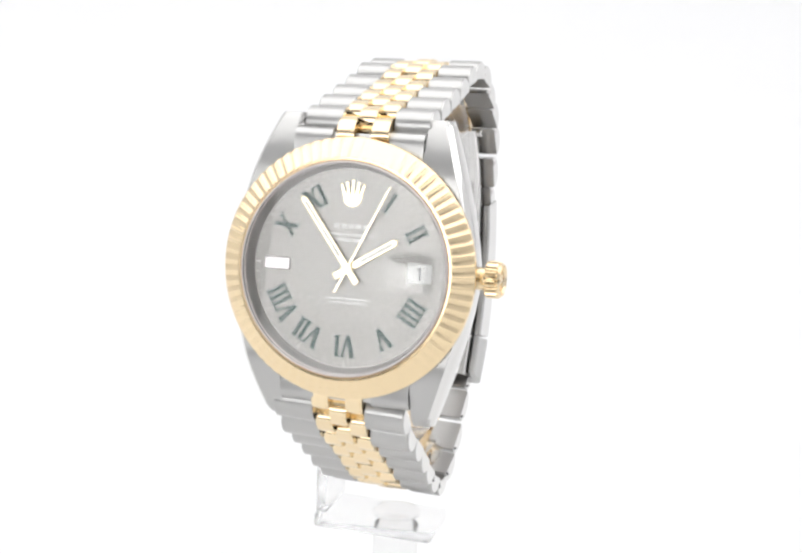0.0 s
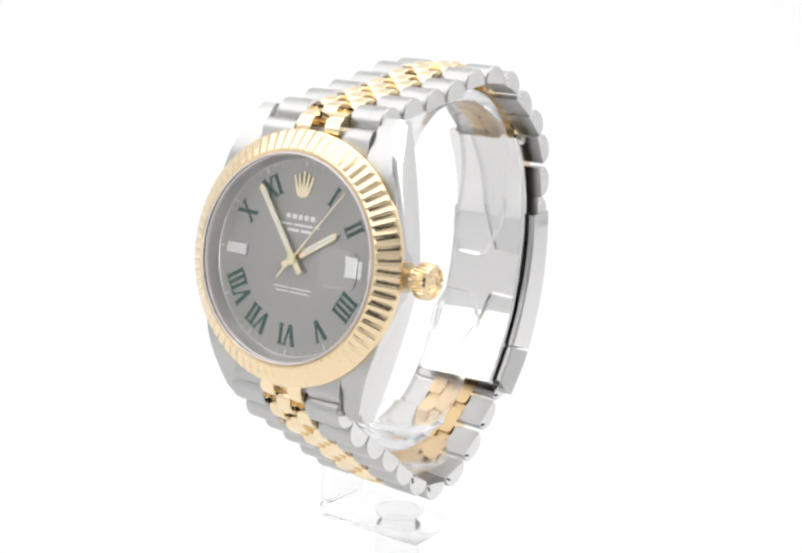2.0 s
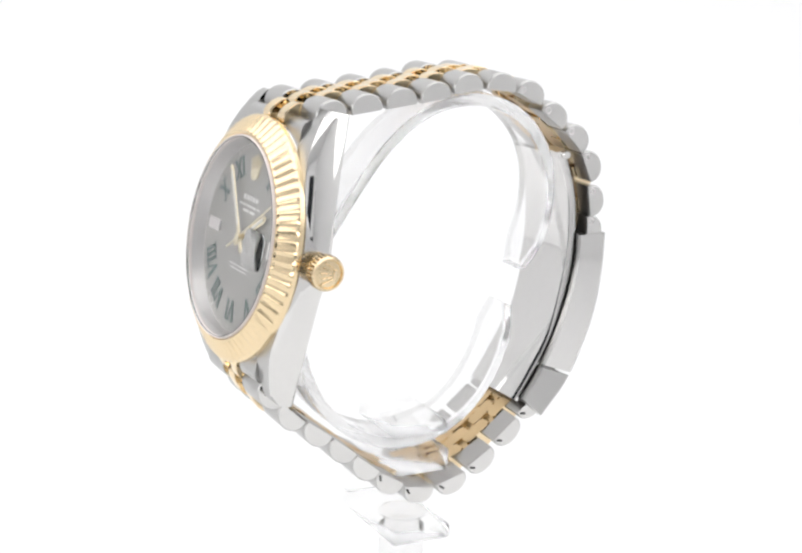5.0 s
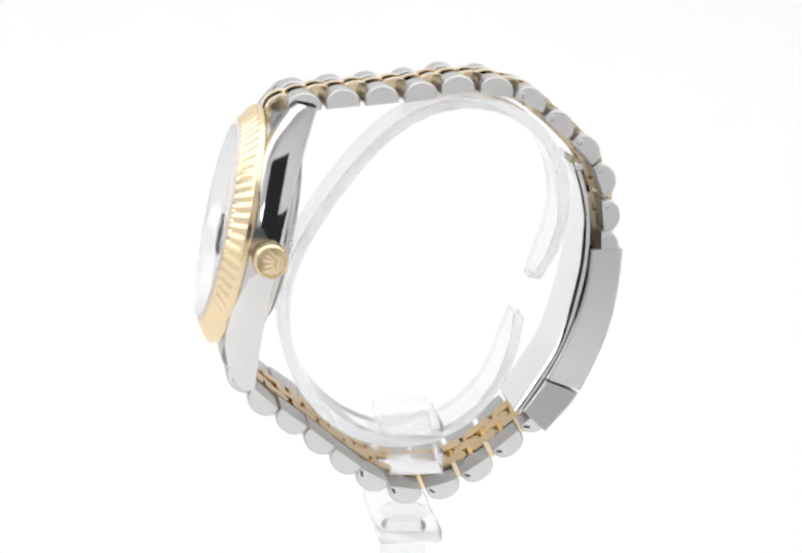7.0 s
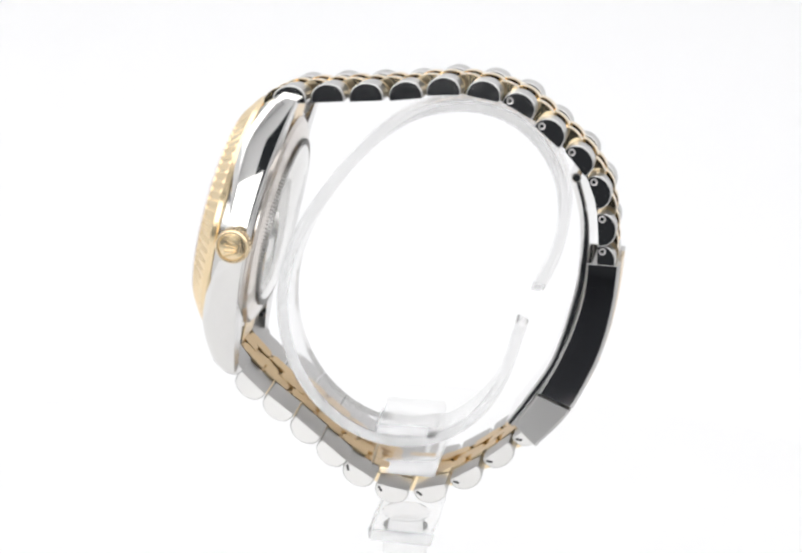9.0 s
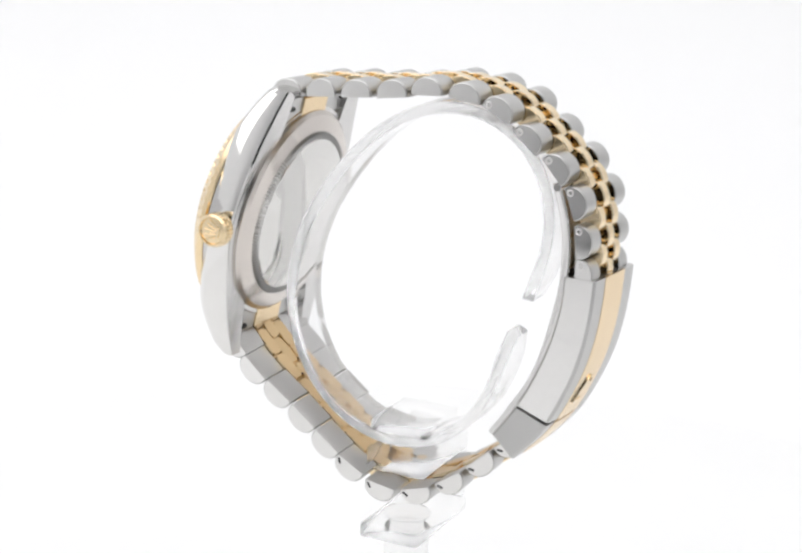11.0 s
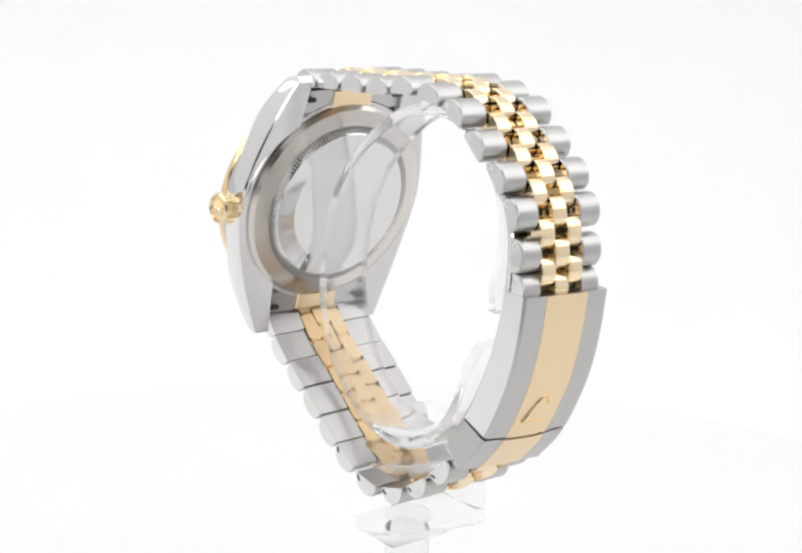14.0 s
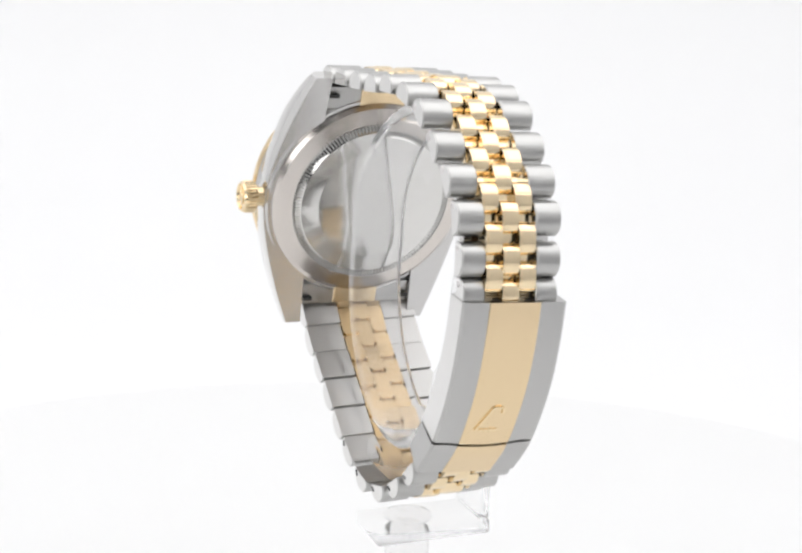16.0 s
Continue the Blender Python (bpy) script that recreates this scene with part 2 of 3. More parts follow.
revolve(bm, [(0, 1.75), (15.88, 1.75), (15.88, 2.6), (15.78, 2.76), (0, 2.76)], 128)
crystal = part("crystal", link_mesh("crystal", bm, CRYSTAL, 30), watch, CASE_M, "clear sapphire crystal")
crystal.visible_shadow = False


def rounded(w, h, r, n=6):
    out = []
    for cx, cy, a0 in ((w - r, h - r, 0), (r - w, h - r, 90), (r - w, r - h, 180), (w - r, r - h, 270)):
        for i in range(n + 1):
            a = radians(a0 + 90 * i / n)
            out.append((cx + r * math.cos(a), cy + r * math.sin(a)))
    return out


bm = bmesh.new()
shape = rounded(3.6, 3.0, 1.6)
loft(bm, [[(10.3 + x * s, y * s, z) for x, y in shape] for s, z in ((1, 2.77), (1, 2.95), (0.96, 3.02), (0.8, 3.17), (0.6, 3.31), (0.4, 3.4), (0.2, 3.45), (0.02, 3.47))])
lens = part("date_lens", link_mesh("date_lens", bm, LENS, 50), watch, CASE_M, "small magnifying lens over the date")
lens.visible_shadow = False

DIAL_N = -0.70
bm = bmesh.new()
revolve(bm, [(0, DIAL_N), (15.55, DIAL_N), (15.55, DIAL_N - 0.5), (0, DIAL_N - 0.5)], 128)
dial = part("dial", link_mesh("dial", bm, SLATE, 30), watch, CASE_M, "slate grey sunburst dial with green numerals")


def stroke(bm, p, q, w, z0, z1):
    p, q = Vector(p), Vector(q)
    d = (q - p).normalized()
    s = Vector((-d.y, d.x)) * w / 2
    prism(bm, [tuple(v) for v in (p + s, p - s, q - s, q + s)], z0, z1)


def numeral(text):
    """Roman numeral in serif strokes, 3.9 high, standing on the side of the dial's centre."""
    bm = bmesh.new()
    h, z0, z1 = 1.95, DIAL_N - 0.02, DIAL_N + 0.10
    wide = {"I": 1.15, "V": 2.7, "X": 2.7}
    x = -sum(wide[c] for c in text) / 2
    for c in text:
        m = x + wide[c] / 2
        if c == "I":
            stroke(bm, (m, -h), (m, h), 0.66, z0, z1)
            for y in (-h + 0.13, h - 0.13):
                stroke(bm, (m - 0.56, y), (m + 0.56, y), 0.26, z0, z1 + 0.004)
        elif c == "V":
            stroke(bm, (m - 0.95, h), (m + 0.05, -h), 0.74, z0, z1)
            stroke(bm, (m + 0.95, h), (m + 0.05, -h), 0.4, z0, z1 + 0.003)
            for s in (-0.95, 0.95):
                stroke(bm, (m + s - 0.5, h - 0.13), (m + s + 0.5, h - 0.13), 0.26, z0, z1 + 0.006)
        else:
            stroke(bm, (m - 0.95, h), (m + 0.95, -h), 0.74, z0, z1)
            stroke(bm, (m + 0.95, h), (m - 0.95, -h), 0.4, z0, z1 + 0.003)
            for s in (-0.95, 0.95):
                for y in (-h + 0.13, h - 0.13):
                    stroke(bm, (m + s - 0.5, y), (m + s + 0.5, y), 0.26, z0, z1 + 0.006)
        x += wide[c]
    return bm


for hour, text in ((1, "I"), (2, "II"), (4, "IIII"), (5, "V"), (6, "VI"), (7, "VII"), (8, "VIII"), (10, "X"), (11, "XI")):
    part("numeral", link_mesh("numeral", numeral(text), GREEN), dial,
         mm(Matrix.Rotation(radians(-30 * hour), 4, "Z") @ Matrix.Translation((0, 11.8, 0)) @ Matrix.Diagonal((0.87, 0.84, 1, 1))), "dark green roman numeral " + text)
bm = bmesh.new()
box(bm, -13.4, -9.3, -0.95, 0.95, DIAL_N, DIAL_N + 0.45)
bevelled(bm, 0.15, 1)
part("hour_marker", link_mesh("hour_marker", bm, PALE_STEEL), dial, None, "bright rectangular applied marker")
bm = bmesh.new()
for i, a in enumerate((-34, -17, 0, 17, 34)):
    tip = (3.3 if i == 2 else 3.1) - 0.0
    p = Vector((0.55 * (i - 2) * 0.8, 9.9))
    q = Vector((math.sin(radians(a)) * tip, 9.9 + math.cos(radians(a)) * tip))
    d = (q - p).normalized()
    s = Vector((-d.y, d.x))
    prism(bm, [tuple(v) for v in (p + s * 0.34, p - s * 0.34, q - s * 0.1, q + s * 0.1)], DIAL_N, DIAL_N + 0.25 + 0.003 * i)
    prism(bm, [(q.x + 0.2 * math.cos(k * math.pi / 4), q.y + 0.2 * math.sin(k * math.pi / 4)) for k in range(8)], DIAL_N, DIAL_N + 0.28)
prism(bm, [(0.95 * math.cos(k * math.pi / 8), 9.75 + 0.42 * math.sin(k * math.pi / 8)) for k in range(16)], DIAL_N, DIAL_N + 0.29)
part("emblem", link_mesh("emblem", bm, PALE_GOLD), dial, None, "applied gold emblem of five rays")
for y, h, words in ((6.35, 0.75, (0.85, 0.85, 0.7, 0.8, 0.85)), (5.1, 0.34, (2.3, 3.6, 1.0)), (4.25, 0.46, (2.2, 1.9)), (-4.6, 0.2, (2.9, 3.9)), (-5.2, 0.2, (2.2, 3.6))):
    bm = bmesh.new()
    gap = 0.36
    x = -(sum(words) + gap * (len(words) - 1)) / 2
    for w in words:
        box(bm, x, x + w, y - h / 2, y + h / 2, DIAL_N - 0.02, DIAL_N + 0.015)
        x += w + gap
    part("text_line", link_mesh("text_line", bm, WHITE_PRINT), dial, None, "line of small white print")
bm = bmesh.new()
for i in range(60):
    w, r0 = (0.16, 14.1) if i % 5 == 0 else (0.09, 14.4)
    box(bm, -w / 2, w / 2, r0, 14.85, DIAL_N - 0.02, DIAL_N + 0.015, Matrix.Rotation(radians(6 * i), 4, "Z"))
part("minute_track", link_mesh("minute_track", bm, WHITE_PRINT), dial, None, "fine white minute track")
bm = bmesh.new()
box(bm, 9.2, 12.4, -1.35, 1.35, DIAL_N - 0.02, DIAL_N + 0.02)
date = part("date_window", link_mesh("date_window", bm, WHITE_PRINT), dial, None, "white date disc in a small window")
bm = bmesh.new()
box(bm, 10.8, 11.06, -0.85, 0.85, DIAL_N, DIAL_N + 0.03)
box(bm, 10.58, 10.9, 0.5, 0.72, DIAL_N, DIAL_N + 0.034)
part("date_number", link_mesh("date_number", bm, BLACK_PRINT), date, None, "black figure 1")


def baton(length, width, tail, n0, n1):
    bm = bmesh.new()
    w = width / 2
    prism(bm, [(-w, -tail), (w, -tail), (w, length - w), (0, length), (-w, length - w)], n0, n1)
    bevelled(bm, min(0.12, w * 0.4), 1)
    return bm


hour_hand = part("hour_hand", link_mesh("hour_hand", baton(9.0, 1.15, 2.6, -0.35, -0.12), PALE_GOLD), watch, CASE_M @ Matrix.Rotation(radians(-58.0), 4, "Z"), "gold baton hour hand")
bm = bmesh.new()
box(bm, -0.25, 0.25, 2.2, 8.0, -0.12, -0.10)
part("luminous_strip", link_mesh("luminous_strip", bm, WHITE_PRINT), hour_hand)
minute_hand = part("minute_hand", link_mesh("minute_hand", baton(13.1, 1.05, 2.7, 0.0, 0.2), PALE_GOLD), watch, CASE_M @ Matrix.Rotation(radians(36.6), 4, "Z"), "gold baton minute hand")
bm = bmesh.new()
box(bm, -0.22, 0.22, 2.2, 12.0, 0.2, 0.22)
part("luminous_strip", link_mesh("luminous_strip", bm, WHITE_PRINT), minute_hand)
bm = bmesh.new()
prism(bm, [(-0.16, -4.0), (0.16, -4.0), (0.09, 14.0), (-0.09, 14.0)], 0.35, 0.47)
prism(bm, [(0.75 * math.cos(k * math.pi / 10), 0.75 * math.sin(k * math.pi / 10)) for k in range(20)], 0.3, 0.6)
second_hand = part("second_hand", link_mesh("second_hand", bm, PALE_GOLD), watch, CASE_M, "thin gold seconds hand")

CROWN_AXIS = mm(CASE @ Matrix.Translation((0.4, -0.15, -4.2)) @ Matrix.Rotation(radians(90), 4, "Y") @ Matrix.Diagonal((0.9, 0.9, 0.985, 1)))
bm = bmesh.new()
revolve(bm, [(0, 19.0), (1.9, 19.0), (1.9, 20.4), (2.9, 20.45), (3.1, 20.7), (3.1, 22.2), (2.95, 22.6), (2.7, 22.95), (2.45, 22.95), (2.3, 22.65), (1.2, 22.75), (0, 22.8)], 28 * 4,
        lambda i, j: ((-0.32 if i % 4 >= 2 else 0, 0) if j in (4, 5) else (0, 0)))
winder = part("winding_crown", link_mesh("winding_crown", bm, FLUTED, 28), watch, CROWN_AXIS, "knurled gold winding crown")
bm = bmesh.new()
for i, a in enumerate((-44, -22, 0, 22, 44)):
    tip = 2.9 if i == 2 else 2.6
    turn = Matrix.Translation((1.1, 0.35 * (i - 2), 0)) @ Matrix.Rotation(radians(180 - a * 0.7), 4, "Z")
    box(bm, 0, tip * 0.9, -0.13, 0.13, 22.6, 22.98 - 0.004 * i, turn)
box(bm, 0.95, 1.45, -0.9, 0.9, 22.6, 22.99)
bevelled(bm, 0.06, 1)
part("emblem", link_mesh("emblem", bm, GOLD), winder, None, "raised emblem on the crown's end")

# ---- the bracelet ----
TOP = [(-19.3, 20.2), (-13.2, 20.9), (-7.0, 21.5), (-0.7, 22.2), (5.2, 23.3), (11.4, 23.2), (16.8, 21.7), (21.7, 17.9), (26.4, 14.0), (29.5, 9.4), (30.7, 3.6), (30.9, -1.6)]
LOW = [(-27.9, -22.7), (-24.4, -26.8), (-19.7, -30.2), (-15.0, -33.8), (-10.5, -37.5), (-6.0, -40.7), (-0.5, -43.2), (5.7, -42.6), (11.3, -39.6), (16.4, -35.3), (21.0, -31.0)]


def sideways(u):
    """How far the bracelet's middle has shifted and turned at u."""
    f = min(1, max(0, (u + 20) / 50))
    return 1.3 + 0.9 * f, -1.5 * f


ROLL = Matrix.Rotation(radians(-3.2), 4, "X")      # the bracelet sags a little away from the crown
ROLL_LOW = Matrix.Rotation(radians(0.8), 4, "X")   # its lower half does not


def half_width(f):
    return 10.0 - 2.3 * f ** 1.7


def row_pose(p, q, r, f, shift=0.0):
    """The pose of a link at q between its neighbours p and r: x along the strap, z outwards."""
    t = Vector((r[0] - p[0], r[1] - p[1])).normalized()
    if t.x * (q[1] + 9) - t.y * (q[0] - 2) < 0:
        t = -t
    yc, twist = sideways(q[0])
    near = half_width(f) - yc
    yc += shift
    z = q[1] - 0.3 * (8.2 - near)
    m = Matrix(((t.x, 0, -t.y, 0), (0, 1, 0, 0), (t.y, 0, t.x, 0), (0, 0, 0, 1)))
    low = q[1] < -15
    return Matrix.Translation((q[0], yc, z - (0.0 if low else 0.5) + LIFT)) @ Matrix.Rotation(radians(twist), 4, "Z") @ (ROLL_LOW if low else ROLL) @ m


def domed(length, height, width, y0, lip=0.35, n=14):
    """A rounded link: flat below, a half-round back, extruded across the strap, with softened ends."""
    bm = bmesh.new()
    line = [(-length / 2 + 0.12, 0), (-length / 2, lip)]
    for i in range(1, n):
        a = math.pi * i / n
        line.append((-length / 2 * math.cos(a), lip + (height - lip) * math.sin(a) ** 0.85))
    line += [(length / 2, lip), (length / 2 - 0.12, 0)]
    secs = []
    for y, s in ((y0, 0.93), (y0 + 0.18, 1.0), (y0 + width - 0.18, 1.0), (y0 + width, 0.93)):
        secs.append([(x * s, y, z * s + (1 - s) * 0.5) for x, z in line])
    loft(bm, secs)
    return bm


def bead_mesh():
    """A small gold middle link: a half-round barrel like its steel neighbours, flat below, with the lower corners cut."""
    bm = bmesh.new()
    line = [(-2.58, -0.15), (-2.62, 0.45), (-3.45, 0.6), (-3.45, 0.78), (-2.5, 1.0)]
    for i in range(1, 18):
        a = math.pi * i / 18
        line.append((-2.48 * math.cos(a), 1.0 + 2.05 * math.sin(a) ** 0.7))
    line += [(2.5, 1.0), (3.45, 0.78), (3.45, 0.6), (2.62, 0.45), (2.58, -0.15)]

    def cut(x, z, s):
        return x * s if z < 0 else x
    loft(bm, [[(cut(x, z, s), y, z - (0.07 if z > 1.5 and s < 0.9 else 0)) for x, z in line] for y, s in ((-1.345, 0.84), (-1.05, 0.86), (-1.02, 1), (1.02, 1), (1.05, 0.86), (1.345, 0.84))])
    return bm


def polish_sides(me, axis=1, least=0.75):
    """The faces that look sideways are polished, the rest stays brushed."""
    me.materials.append(STEEL)
    for f in me.polygons:
        if abs(f.normal[axis]) > least:
            f.material_index = 1


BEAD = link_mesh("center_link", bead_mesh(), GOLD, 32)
BEAD.materials.append(SHADED_GOLD)
# Undersides take the gold that is darkened for shade.
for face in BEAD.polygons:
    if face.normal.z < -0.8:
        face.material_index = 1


def strand(path, extra):
    n = len(path)
    poses = []
    for i, q in enumerate(path):
        f = i / (n - 1)
        p, r = path[max(0, i - 1)], path[min(n - 1, i + 1)]
        poses.append((row_pose(p, q, r, f, extra), f))
    for i, (m, f) in enumerate(poses):
        w = half_width(f) + extra
        side = w - 4.15
        for y0 in (-w, 4.15):
            me = link_mesh("outer_link", domed(5.75 if extra else 5.45, 2.95, side, y0), BRUSHED, 32)
            polish_sides(me)
            me.materials.append(SHADED_STEEL)
            # Downward faces get the steel with shade in its colour.
            for face in me.polygons:
                if face.normal.z < -0.9:
                    face.material_index = 2
            part("outer_link", me, watch, mm(m))
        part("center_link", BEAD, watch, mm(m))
        if i + 1 < n:
            a, b = m, poses[i + 1][0]
            mid = a.lerp(b, 0.5)
            for y in (-2.72, 2.72):
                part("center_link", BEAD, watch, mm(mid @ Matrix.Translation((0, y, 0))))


def pin_mesh():
    """A slot as wide as a screw's head."""
    bm = bmesh.new()
    box(bm, -0.55, 0.55, -0.12, 0.12, -0.2, 0.2)
    bevelled(bm, 0.08, 1)
    return bm


def screw_mesh():
    """A round screw head with a raised rim."""
    bm = bmesh.new()
    revolve(bm, [(0.32, -0.1), (0.36, 0.06), (0.5, 0.08), (0.56, 0.04), (0.58, -0.1)], 24)
    bmesh.ops.rotate(bm, verts=bm.verts, matrix=Matrix.Rotation(radians(90), 3, "X"))
    return bm


PIN = link_mesh("pin", pin_mesh(), DARK_GAP)
SCREW = link_mesh("screw", screw_mesh(), PALE_STEEL, 30)


def pins(path, rows, extra, name, mesh, x, label):
    """Screws in the crown-side ends of the links that can be taken out."""
    n = len(path)
    for i in rows:
        f = i / (n - 1)
        m = row_pose(path[i - 1], path[i], path[min(n - 1, i + 1)], f, extra)
        part(name, mesh, watch, mm(m @ Matrix.Translation((x, -half_width(f) - extra, 0.8)) @ Matrix.Rotation(radians(50), 4, "Y")), label)


strand(TOP, 0.0)
strand(LOW, 0.5)
pins(LOW, range(5, 11), 0.5, "pin", PIN, 2.0, "small dark slotted pin")
pins(TOP, range(6, 12), 0.0, "screw", SCREW, -1.7, "small round steel screw head")
for end in (1, -1):
    bm = bmesh.new()
    outline = [(16.9, -5.9), (16.9, -1.5), (19.2, -1.5), (19.9, -1.65), (20.5, -2.05), (20.85, -2.6), (20.95, -3.4), (20.8, -5.9)]
    loft(bm, [[(x, end * y, z) for y, z in outline] for x in (-10.2, -4.25)])
    loft(bm, [[(x, end * y, z) for y, z in outline] for x in (4.25, 10.2)])
    loft(bm, [[(x, end * min(y, 20.3), min(z, -2.3)) for y, z in outline] for x in (-4.24, 4.24)])
    part("end_link", link_mesh("end_link", bm, BRUSHED, 35), watch, CASE_M, "steel end link between the lugs")
    bm = bmesh.new()
    box(bm, -4.1, 4.1, 17.3 if end > 0 else -20.7, 20.7 if end > 0 else -17.3, -6.3, -5.7)
    bevelled(bm, 0.15, 1)
    part("end_plate", link_mesh("end_plate", bm, BRUSHED_GOLD, 30), watch, CASE_M, "gold middle of the end link")
    path, extra = (TOP, 0.0) if end > 0 else (LOW, 0.5)
    first = row_pose(path[0], path[0], path[1], 0, extra)
    for y in (-2.72, 2.72):
        part("center_link", BEAD, watch, mm(first @ Matrix.Translation((-end * 2.6, y, -0.95)) @ Matrix.Rotation(radians(-24 * end), 4, "Y")))


# ---- the clasp ----
OUTER = [(34.6, -2.9), (34.3, -8.5), (33.4, -14.6), (31.6, -20.6), (28.0, -28.2), (23.1, -34.2)]
INNER = [(29.6, -2.9), (29.3, -8.0), (28.0, -14.0), (25.7, -20.3), (22.8, -26.0), (19.5, -30.9)]


def clasp_point(station, y, share):
    o, n = spline(OUTER, 8), spline(INNER, 8)
    i = min(int(station), len(o) - 2)
    a, b = n[i].lerp(n[i + 1], station - i), o[i].lerp(o[i + 1], station - i)
    q = a + (b - a) * share
    yc, twist = sideways(30)
    return Matrix.Translation((30, yc, LIFT - 14.5)) @ Matrix.Rotation(radians(twist), 4, "Z") @ ROLL @ Vector((q.x - 30, y, q.y + 14))


JOINT = 31              # station where the cover meets the end piece


def clasp_sections(i0, i1, profile):
    """Sections across the clasp between two stations; profile: (across, share of the thickness). The joint is bowed."""
    out = []
    for i in range(i0, i1 + 1):
        bow = 0.75 if i in (JOINT, JOINT + 1) and i1 - i0 < 40 else 0.0
        out.append([clasp_point(i + bow * max(0, 1 - (y / 6.5) ** 2) - 0.28 * (bow > 0) - (0.45 if bow and i > JOINT else 0), y, share) for y, share in profile])
    return out


clasp = part("clasp", None, watch)
COVER = [(-8.3, -0.06), (-8.55, 0.0), (-8.55, 0.45), (-8.55, 0.91), (-8.15, 1.0), (-6.2, 1.0), (-4.3, 1.0), (-2.2, 1.0), (0, 1.0), (2.2, 1.0), (4.3, 1.0), (6.2, 1.0), (8.15, 1.0), (8.55, 0.91), (8.55, 0.45), (8.55, 0.0), (8.3, -0.06), (7.6, -0.06), (7.4, 0.6), (-7.4, 0.6), (-7.6, -0.06)]
bm = bmesh.new()
loft(bm, clasp_sections(0, 31, COVER))
cover_mesh = link_mesh("cover", bm, BRUSHED, 20)
polish_sides(cover_mesh, 1, 0.9)
cover = part("cover", cover_mesh, clasp, None, "brushed steel clasp cover")
bm = bmesh.new()
loft(bm, clasp_sections(32, 40, COVER))
part("clasp_end", link_mesh("clasp_end", bm, BRUSHED, 20), clasp, None, "brushed steel end piece of the clasp")
STRIP = [(-4.2, 0.9), (-4.2, 1.008), (-4.05, 1.02), (-2, 1.02), (0, 1.02), (2, 1.02), (4.05, 1.02), (4.2, 1.008), (4.2, 0.9)]
for a, b in ((0, 31), (32, 40)):
    bm = bmesh.new()
    loft(bm, clasp_sections(a, b, STRIP))
    part("gold_strip", link_mesh("gold_strip", bm, BRUSHED_GOLD, 20), clasp, None, "brushed gold strip along the clasp")


bm = bmesh.new()
line = [(28.2 - 0.36 * k, -2.4 + 0.17 * k) for k in range(11)] + [(24.6 - 1.0 * math.sin(k * 0.6), 0.35 - 1.05 * math.cos(k * 0.6)) for k in range(1, 7)]
loft(bm, [[clasp_point(s, y - 0.24, 1.0), clasp_point(s, y - 0.16, 1.07), clasp_point(s, y + 0.16, 1.07), clasp_point(s, y + 0.24, 1.0)] for s, y in line])
for k in range(4):
    y = -1.5 + 0.8 * k
    loft(bm, [[clasp_point(s, y - 0.3, 1.0), clasp_point(s, y - 0.25, 1.05), clasp_point(s, y + 0.25, 1.05), clasp_point(s, y + 0.3, 1.0)] for s in (28.1, 28.45)])
part("emblem", link_mesh("emblem", bm, GOLD, 30), clasp, None, "raised emblem outline on the gold strip")
# Solid filler; the gap's shade is put into its dark colour.
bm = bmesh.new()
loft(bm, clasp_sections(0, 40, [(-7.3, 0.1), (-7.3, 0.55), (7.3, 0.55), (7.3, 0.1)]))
part("clasp_core", link_mesh("clasp_core", bm, CLASP_SHADE, 20), clasp, None, "solid dark filler coloured as the shade inside the clasp")
BLADE = [(25.8, 11.4), (27.8, 5.0), (28.4, -0.8), (27.9, -7.8), (25.2, -19.0), (21.2, -26.4), (18.2, -31.0)]


def leaf(half, d0, d1, i0=0):
    """A thin leaf of the folding clasp that follows the blade's curve."""
    bm = bmesh.new()
    bl = spline(BLADE, 8)
    secs = []
    yc, twist = sideways(30)
    for i in range(i0, len(bl)):
        q = bl[i]
        t = (bl[min(i + 1, len(bl) - 1)] - bl[max(i - 1, 0)]).normalized()
        nrm = Vector((t.y, -t.x))
        secs.append([Matrix.Translation((30, yc, LIFT - 14.5)) @ Matrix.Rotation(radians(twist), 4, "Z") @ ROLL @ Vector((q.x + nrm.x * d - 30, y, q.y + nrm.y * d + 14))
                     for y, d in ((0.2 - half, d0), (-half, d0 - 0.3), (-half, d1 + 0.2), (0.2 - half, d1), (half - 0.2, d1), (half, d1 + 0.2), (half, d0 - 0.3), (half - 0.2, d0))])
    loft(bm, secs)
    return bm


bm = leaf(7.1, 0.4, -1.0)
hinge = bmesh.new()
bmesh.ops.create_cone(hinge, cap_ends=True, segments=20, radius1=0.75, radius2=0.75, depth=13.0, matrix=Matrix.Translation((26.5, sideways(26)[0], LIFT + 10.4)) @ ROLL @ Matrix.Rotation(radians(90), 4, "X"))
bevelled(hinge, 0.15, 1)
part("hinge", link_mesh("hinge", hinge, STEEL, 30), clasp, None, "round steel hinge of the blade")
part("folding_blade", link_mesh("folding_blade", bm, STEEL, 40), clasp, None, "polished steel folding blade")


# ---- the clear display stand ----
stand = tagged(new("display_stand"), "clear acrylic watch stand with an open C-shaped ring", "display stand")
ZS = HUB_Z * 1000


def ring_radius(p):
    return RING0 + sum(c * math.cos(k * p) + s * math.sin(k * p) for k, c, s in RING_WAVES)


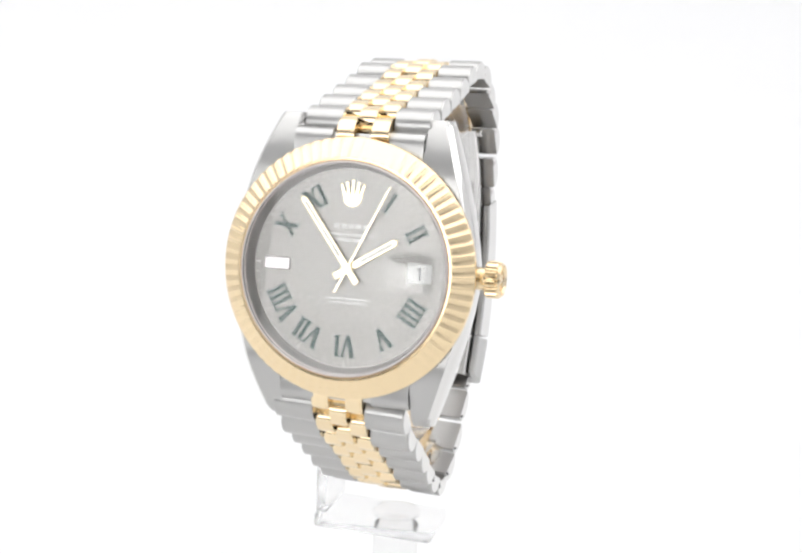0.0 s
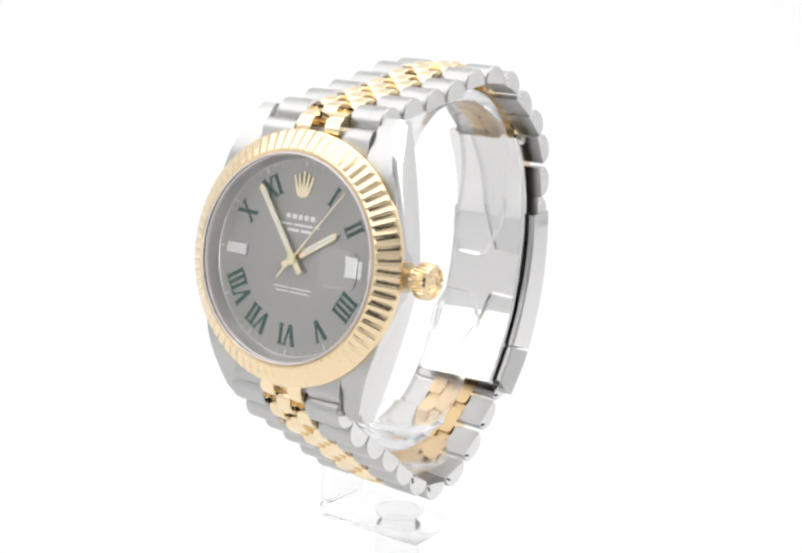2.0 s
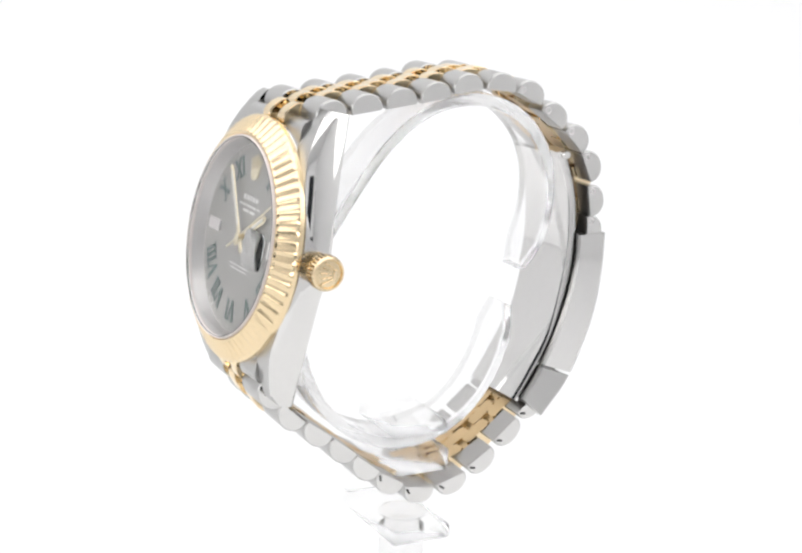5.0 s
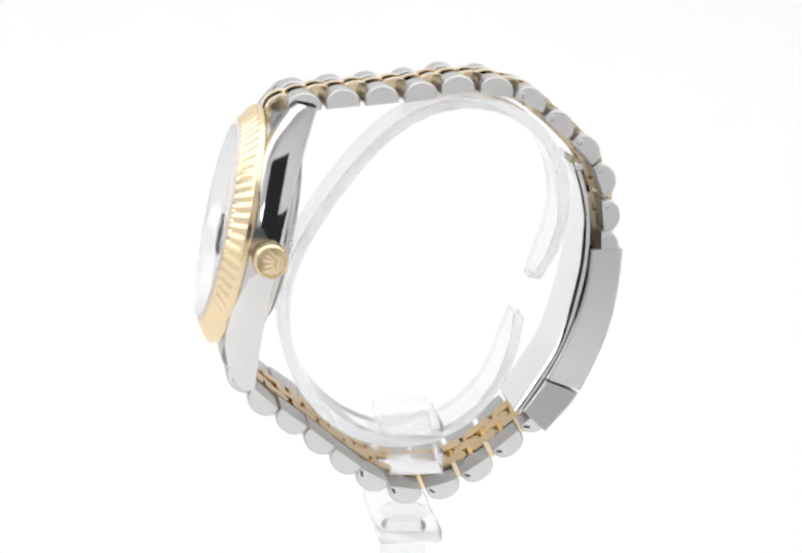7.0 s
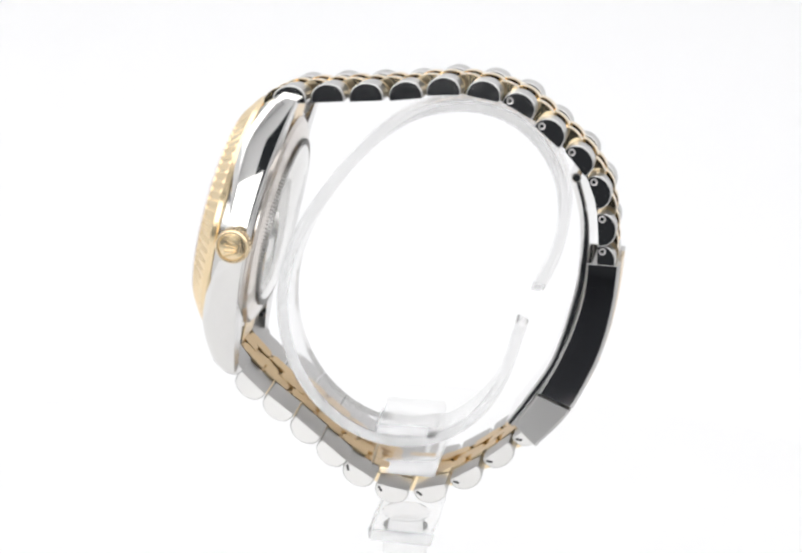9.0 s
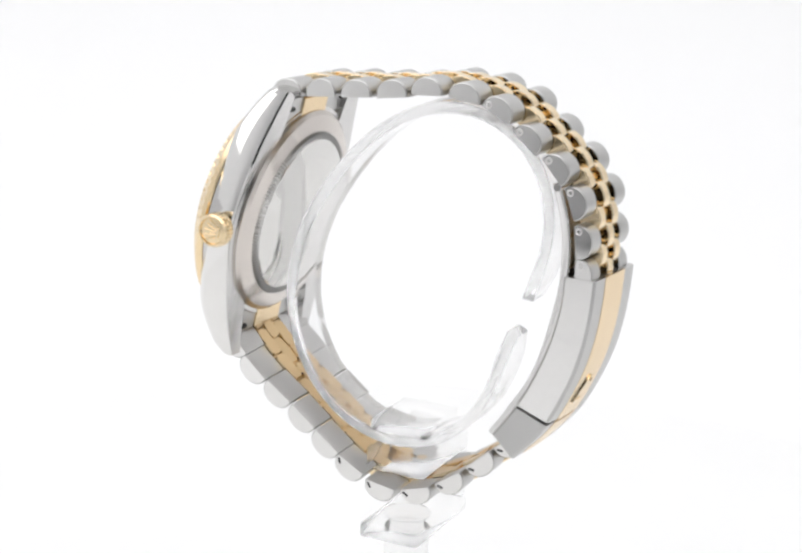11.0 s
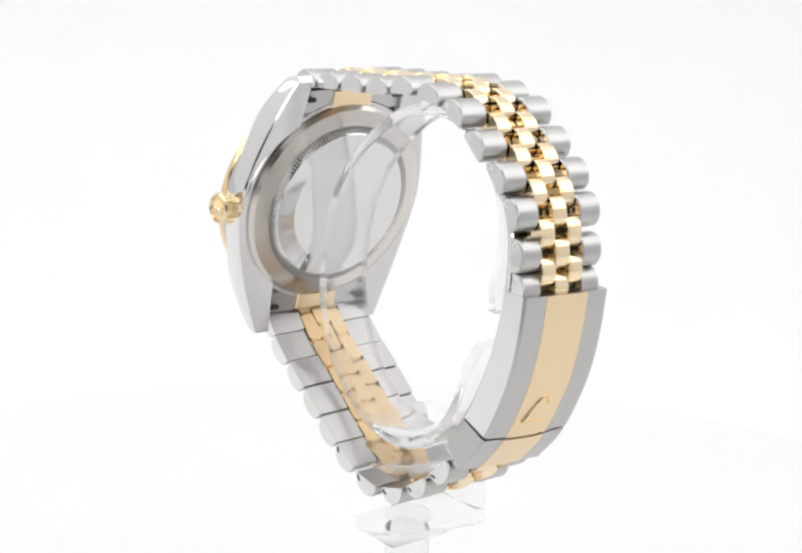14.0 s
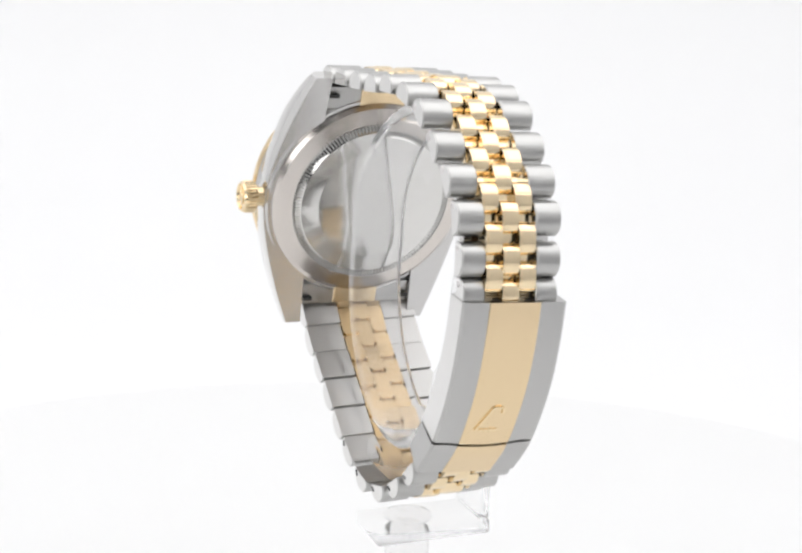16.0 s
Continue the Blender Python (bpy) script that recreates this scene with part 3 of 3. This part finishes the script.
RING0, RING_WAVES = 25.7, ((1, 0.23, -0.16), (2, -3.64, 3.58), (3, -1.03, 0.69))
bm = bmesh.new()
secs = []
for i in range(81):
    p = radians(-4 + 340 * i / 80)
    sec = []
    r = ring_radius(p)
    e = min(i, 80 - i)
    half = 4.6 * min(1, 0.55 + 0.15 * e)
    for y, d in ((-half, 0.3), (-half, 1.7), (-half + 0.3, 2.0), (half - 0.3, 2.0), (half, 1.7), (half, 0.3), (half - 0.3, 0), (-half + 0.3, 0)):
        sec.append((1.5 + (r - d) * math.cos(p), y + 2.0 - 3.0 * max(0, math.sin(p)) * max(0, -math.cos(p)), -8 + (r - d) * math.sin(p) + ZS))
    secs.append(sec)
loft(bm, secs)
ring_mesh = link_mesh("ring", bm, ACRYLIC, 35)
ring_mesh.materials.append(FROSTED)
for face in ring_mesh.polygons:
    if abs(face.normal.y) > 0.6:
        face.material_index = 1
part("ring", ring_mesh, stand, None, "clear acrylic ring open at the back")


def slab(name, x0, x1, y0, y1, z0, z1, bevel=0.5):
    bm = bmesh.new()
    box(bm, x0, x1, y0, y1, z0 + ZS, z1 + ZS)
    bevelled(bm, bevel, 2)
    return part(name, link_mesh(name, bm, MILKY, 35), stand)


slab("clip_block", -4.6, 6.2, -5.0, 13.6, -42.4, -38.4)
slab("clip_plate", -4.4, 6.0, -4.4, 9.0, -35.6, -33.4)
slab("upright_plate", -4.4, 6.0, 12.0, 14.0, -51.6, -42.5)
slab("foot_plate", -4.6, 6.2, -6.5, 14.2, -54.2, -51.7)
bm = bmesh.new()
revolve(bm, [(0, -51.6), (4.0, -51.6), (4.1, -51.4), (3.9, -51.1), (0, -51.1)], 40)
bmesh.ops.translate(bm, verts=bm.verts, vec=(0.8, 1.0, ZS))
part("screw_disc", link_mesh("screw_disc", bm, MILKY, 35), stand)
bm = bmesh.new()
revolve(bm, [(0, DISC_TOP * 1000), (12.0, DISC_TOP * 1000), (12.0, DISC_TOP * 1000 + 2), (3.9, DISC_TOP * 1000 + 3), (3.8, ZS - 54.3), (0, ZS - 54.3)], 40)
bmesh.ops.translate(bm, verts=bm.verts, vec=(0.8, 1.0, 0))
part("stem", link_mesh("stem", bm, ACRYLIC, 35), stand)


def motions():
    times = [0.5 * i for i in range(33)]
    walk(watch, [(t, pose(0, 0, WATCH_Z, 0, 0, table_turn(t))) for t in times])
    walk(stand, [(t, pose(0, 0, 0, 0, 0, table_turn(t))) for t in times])
    walk(turntable, [(t, pose(0, 0, 0, 0, 0, table_turn(t))) for t in times])
    walk(second_hand, [(t, CASE_M @ Matrix.Rotation(radians(-(25.5 + 6.0 * t)), 4, "Z")) for t in times])


motions()
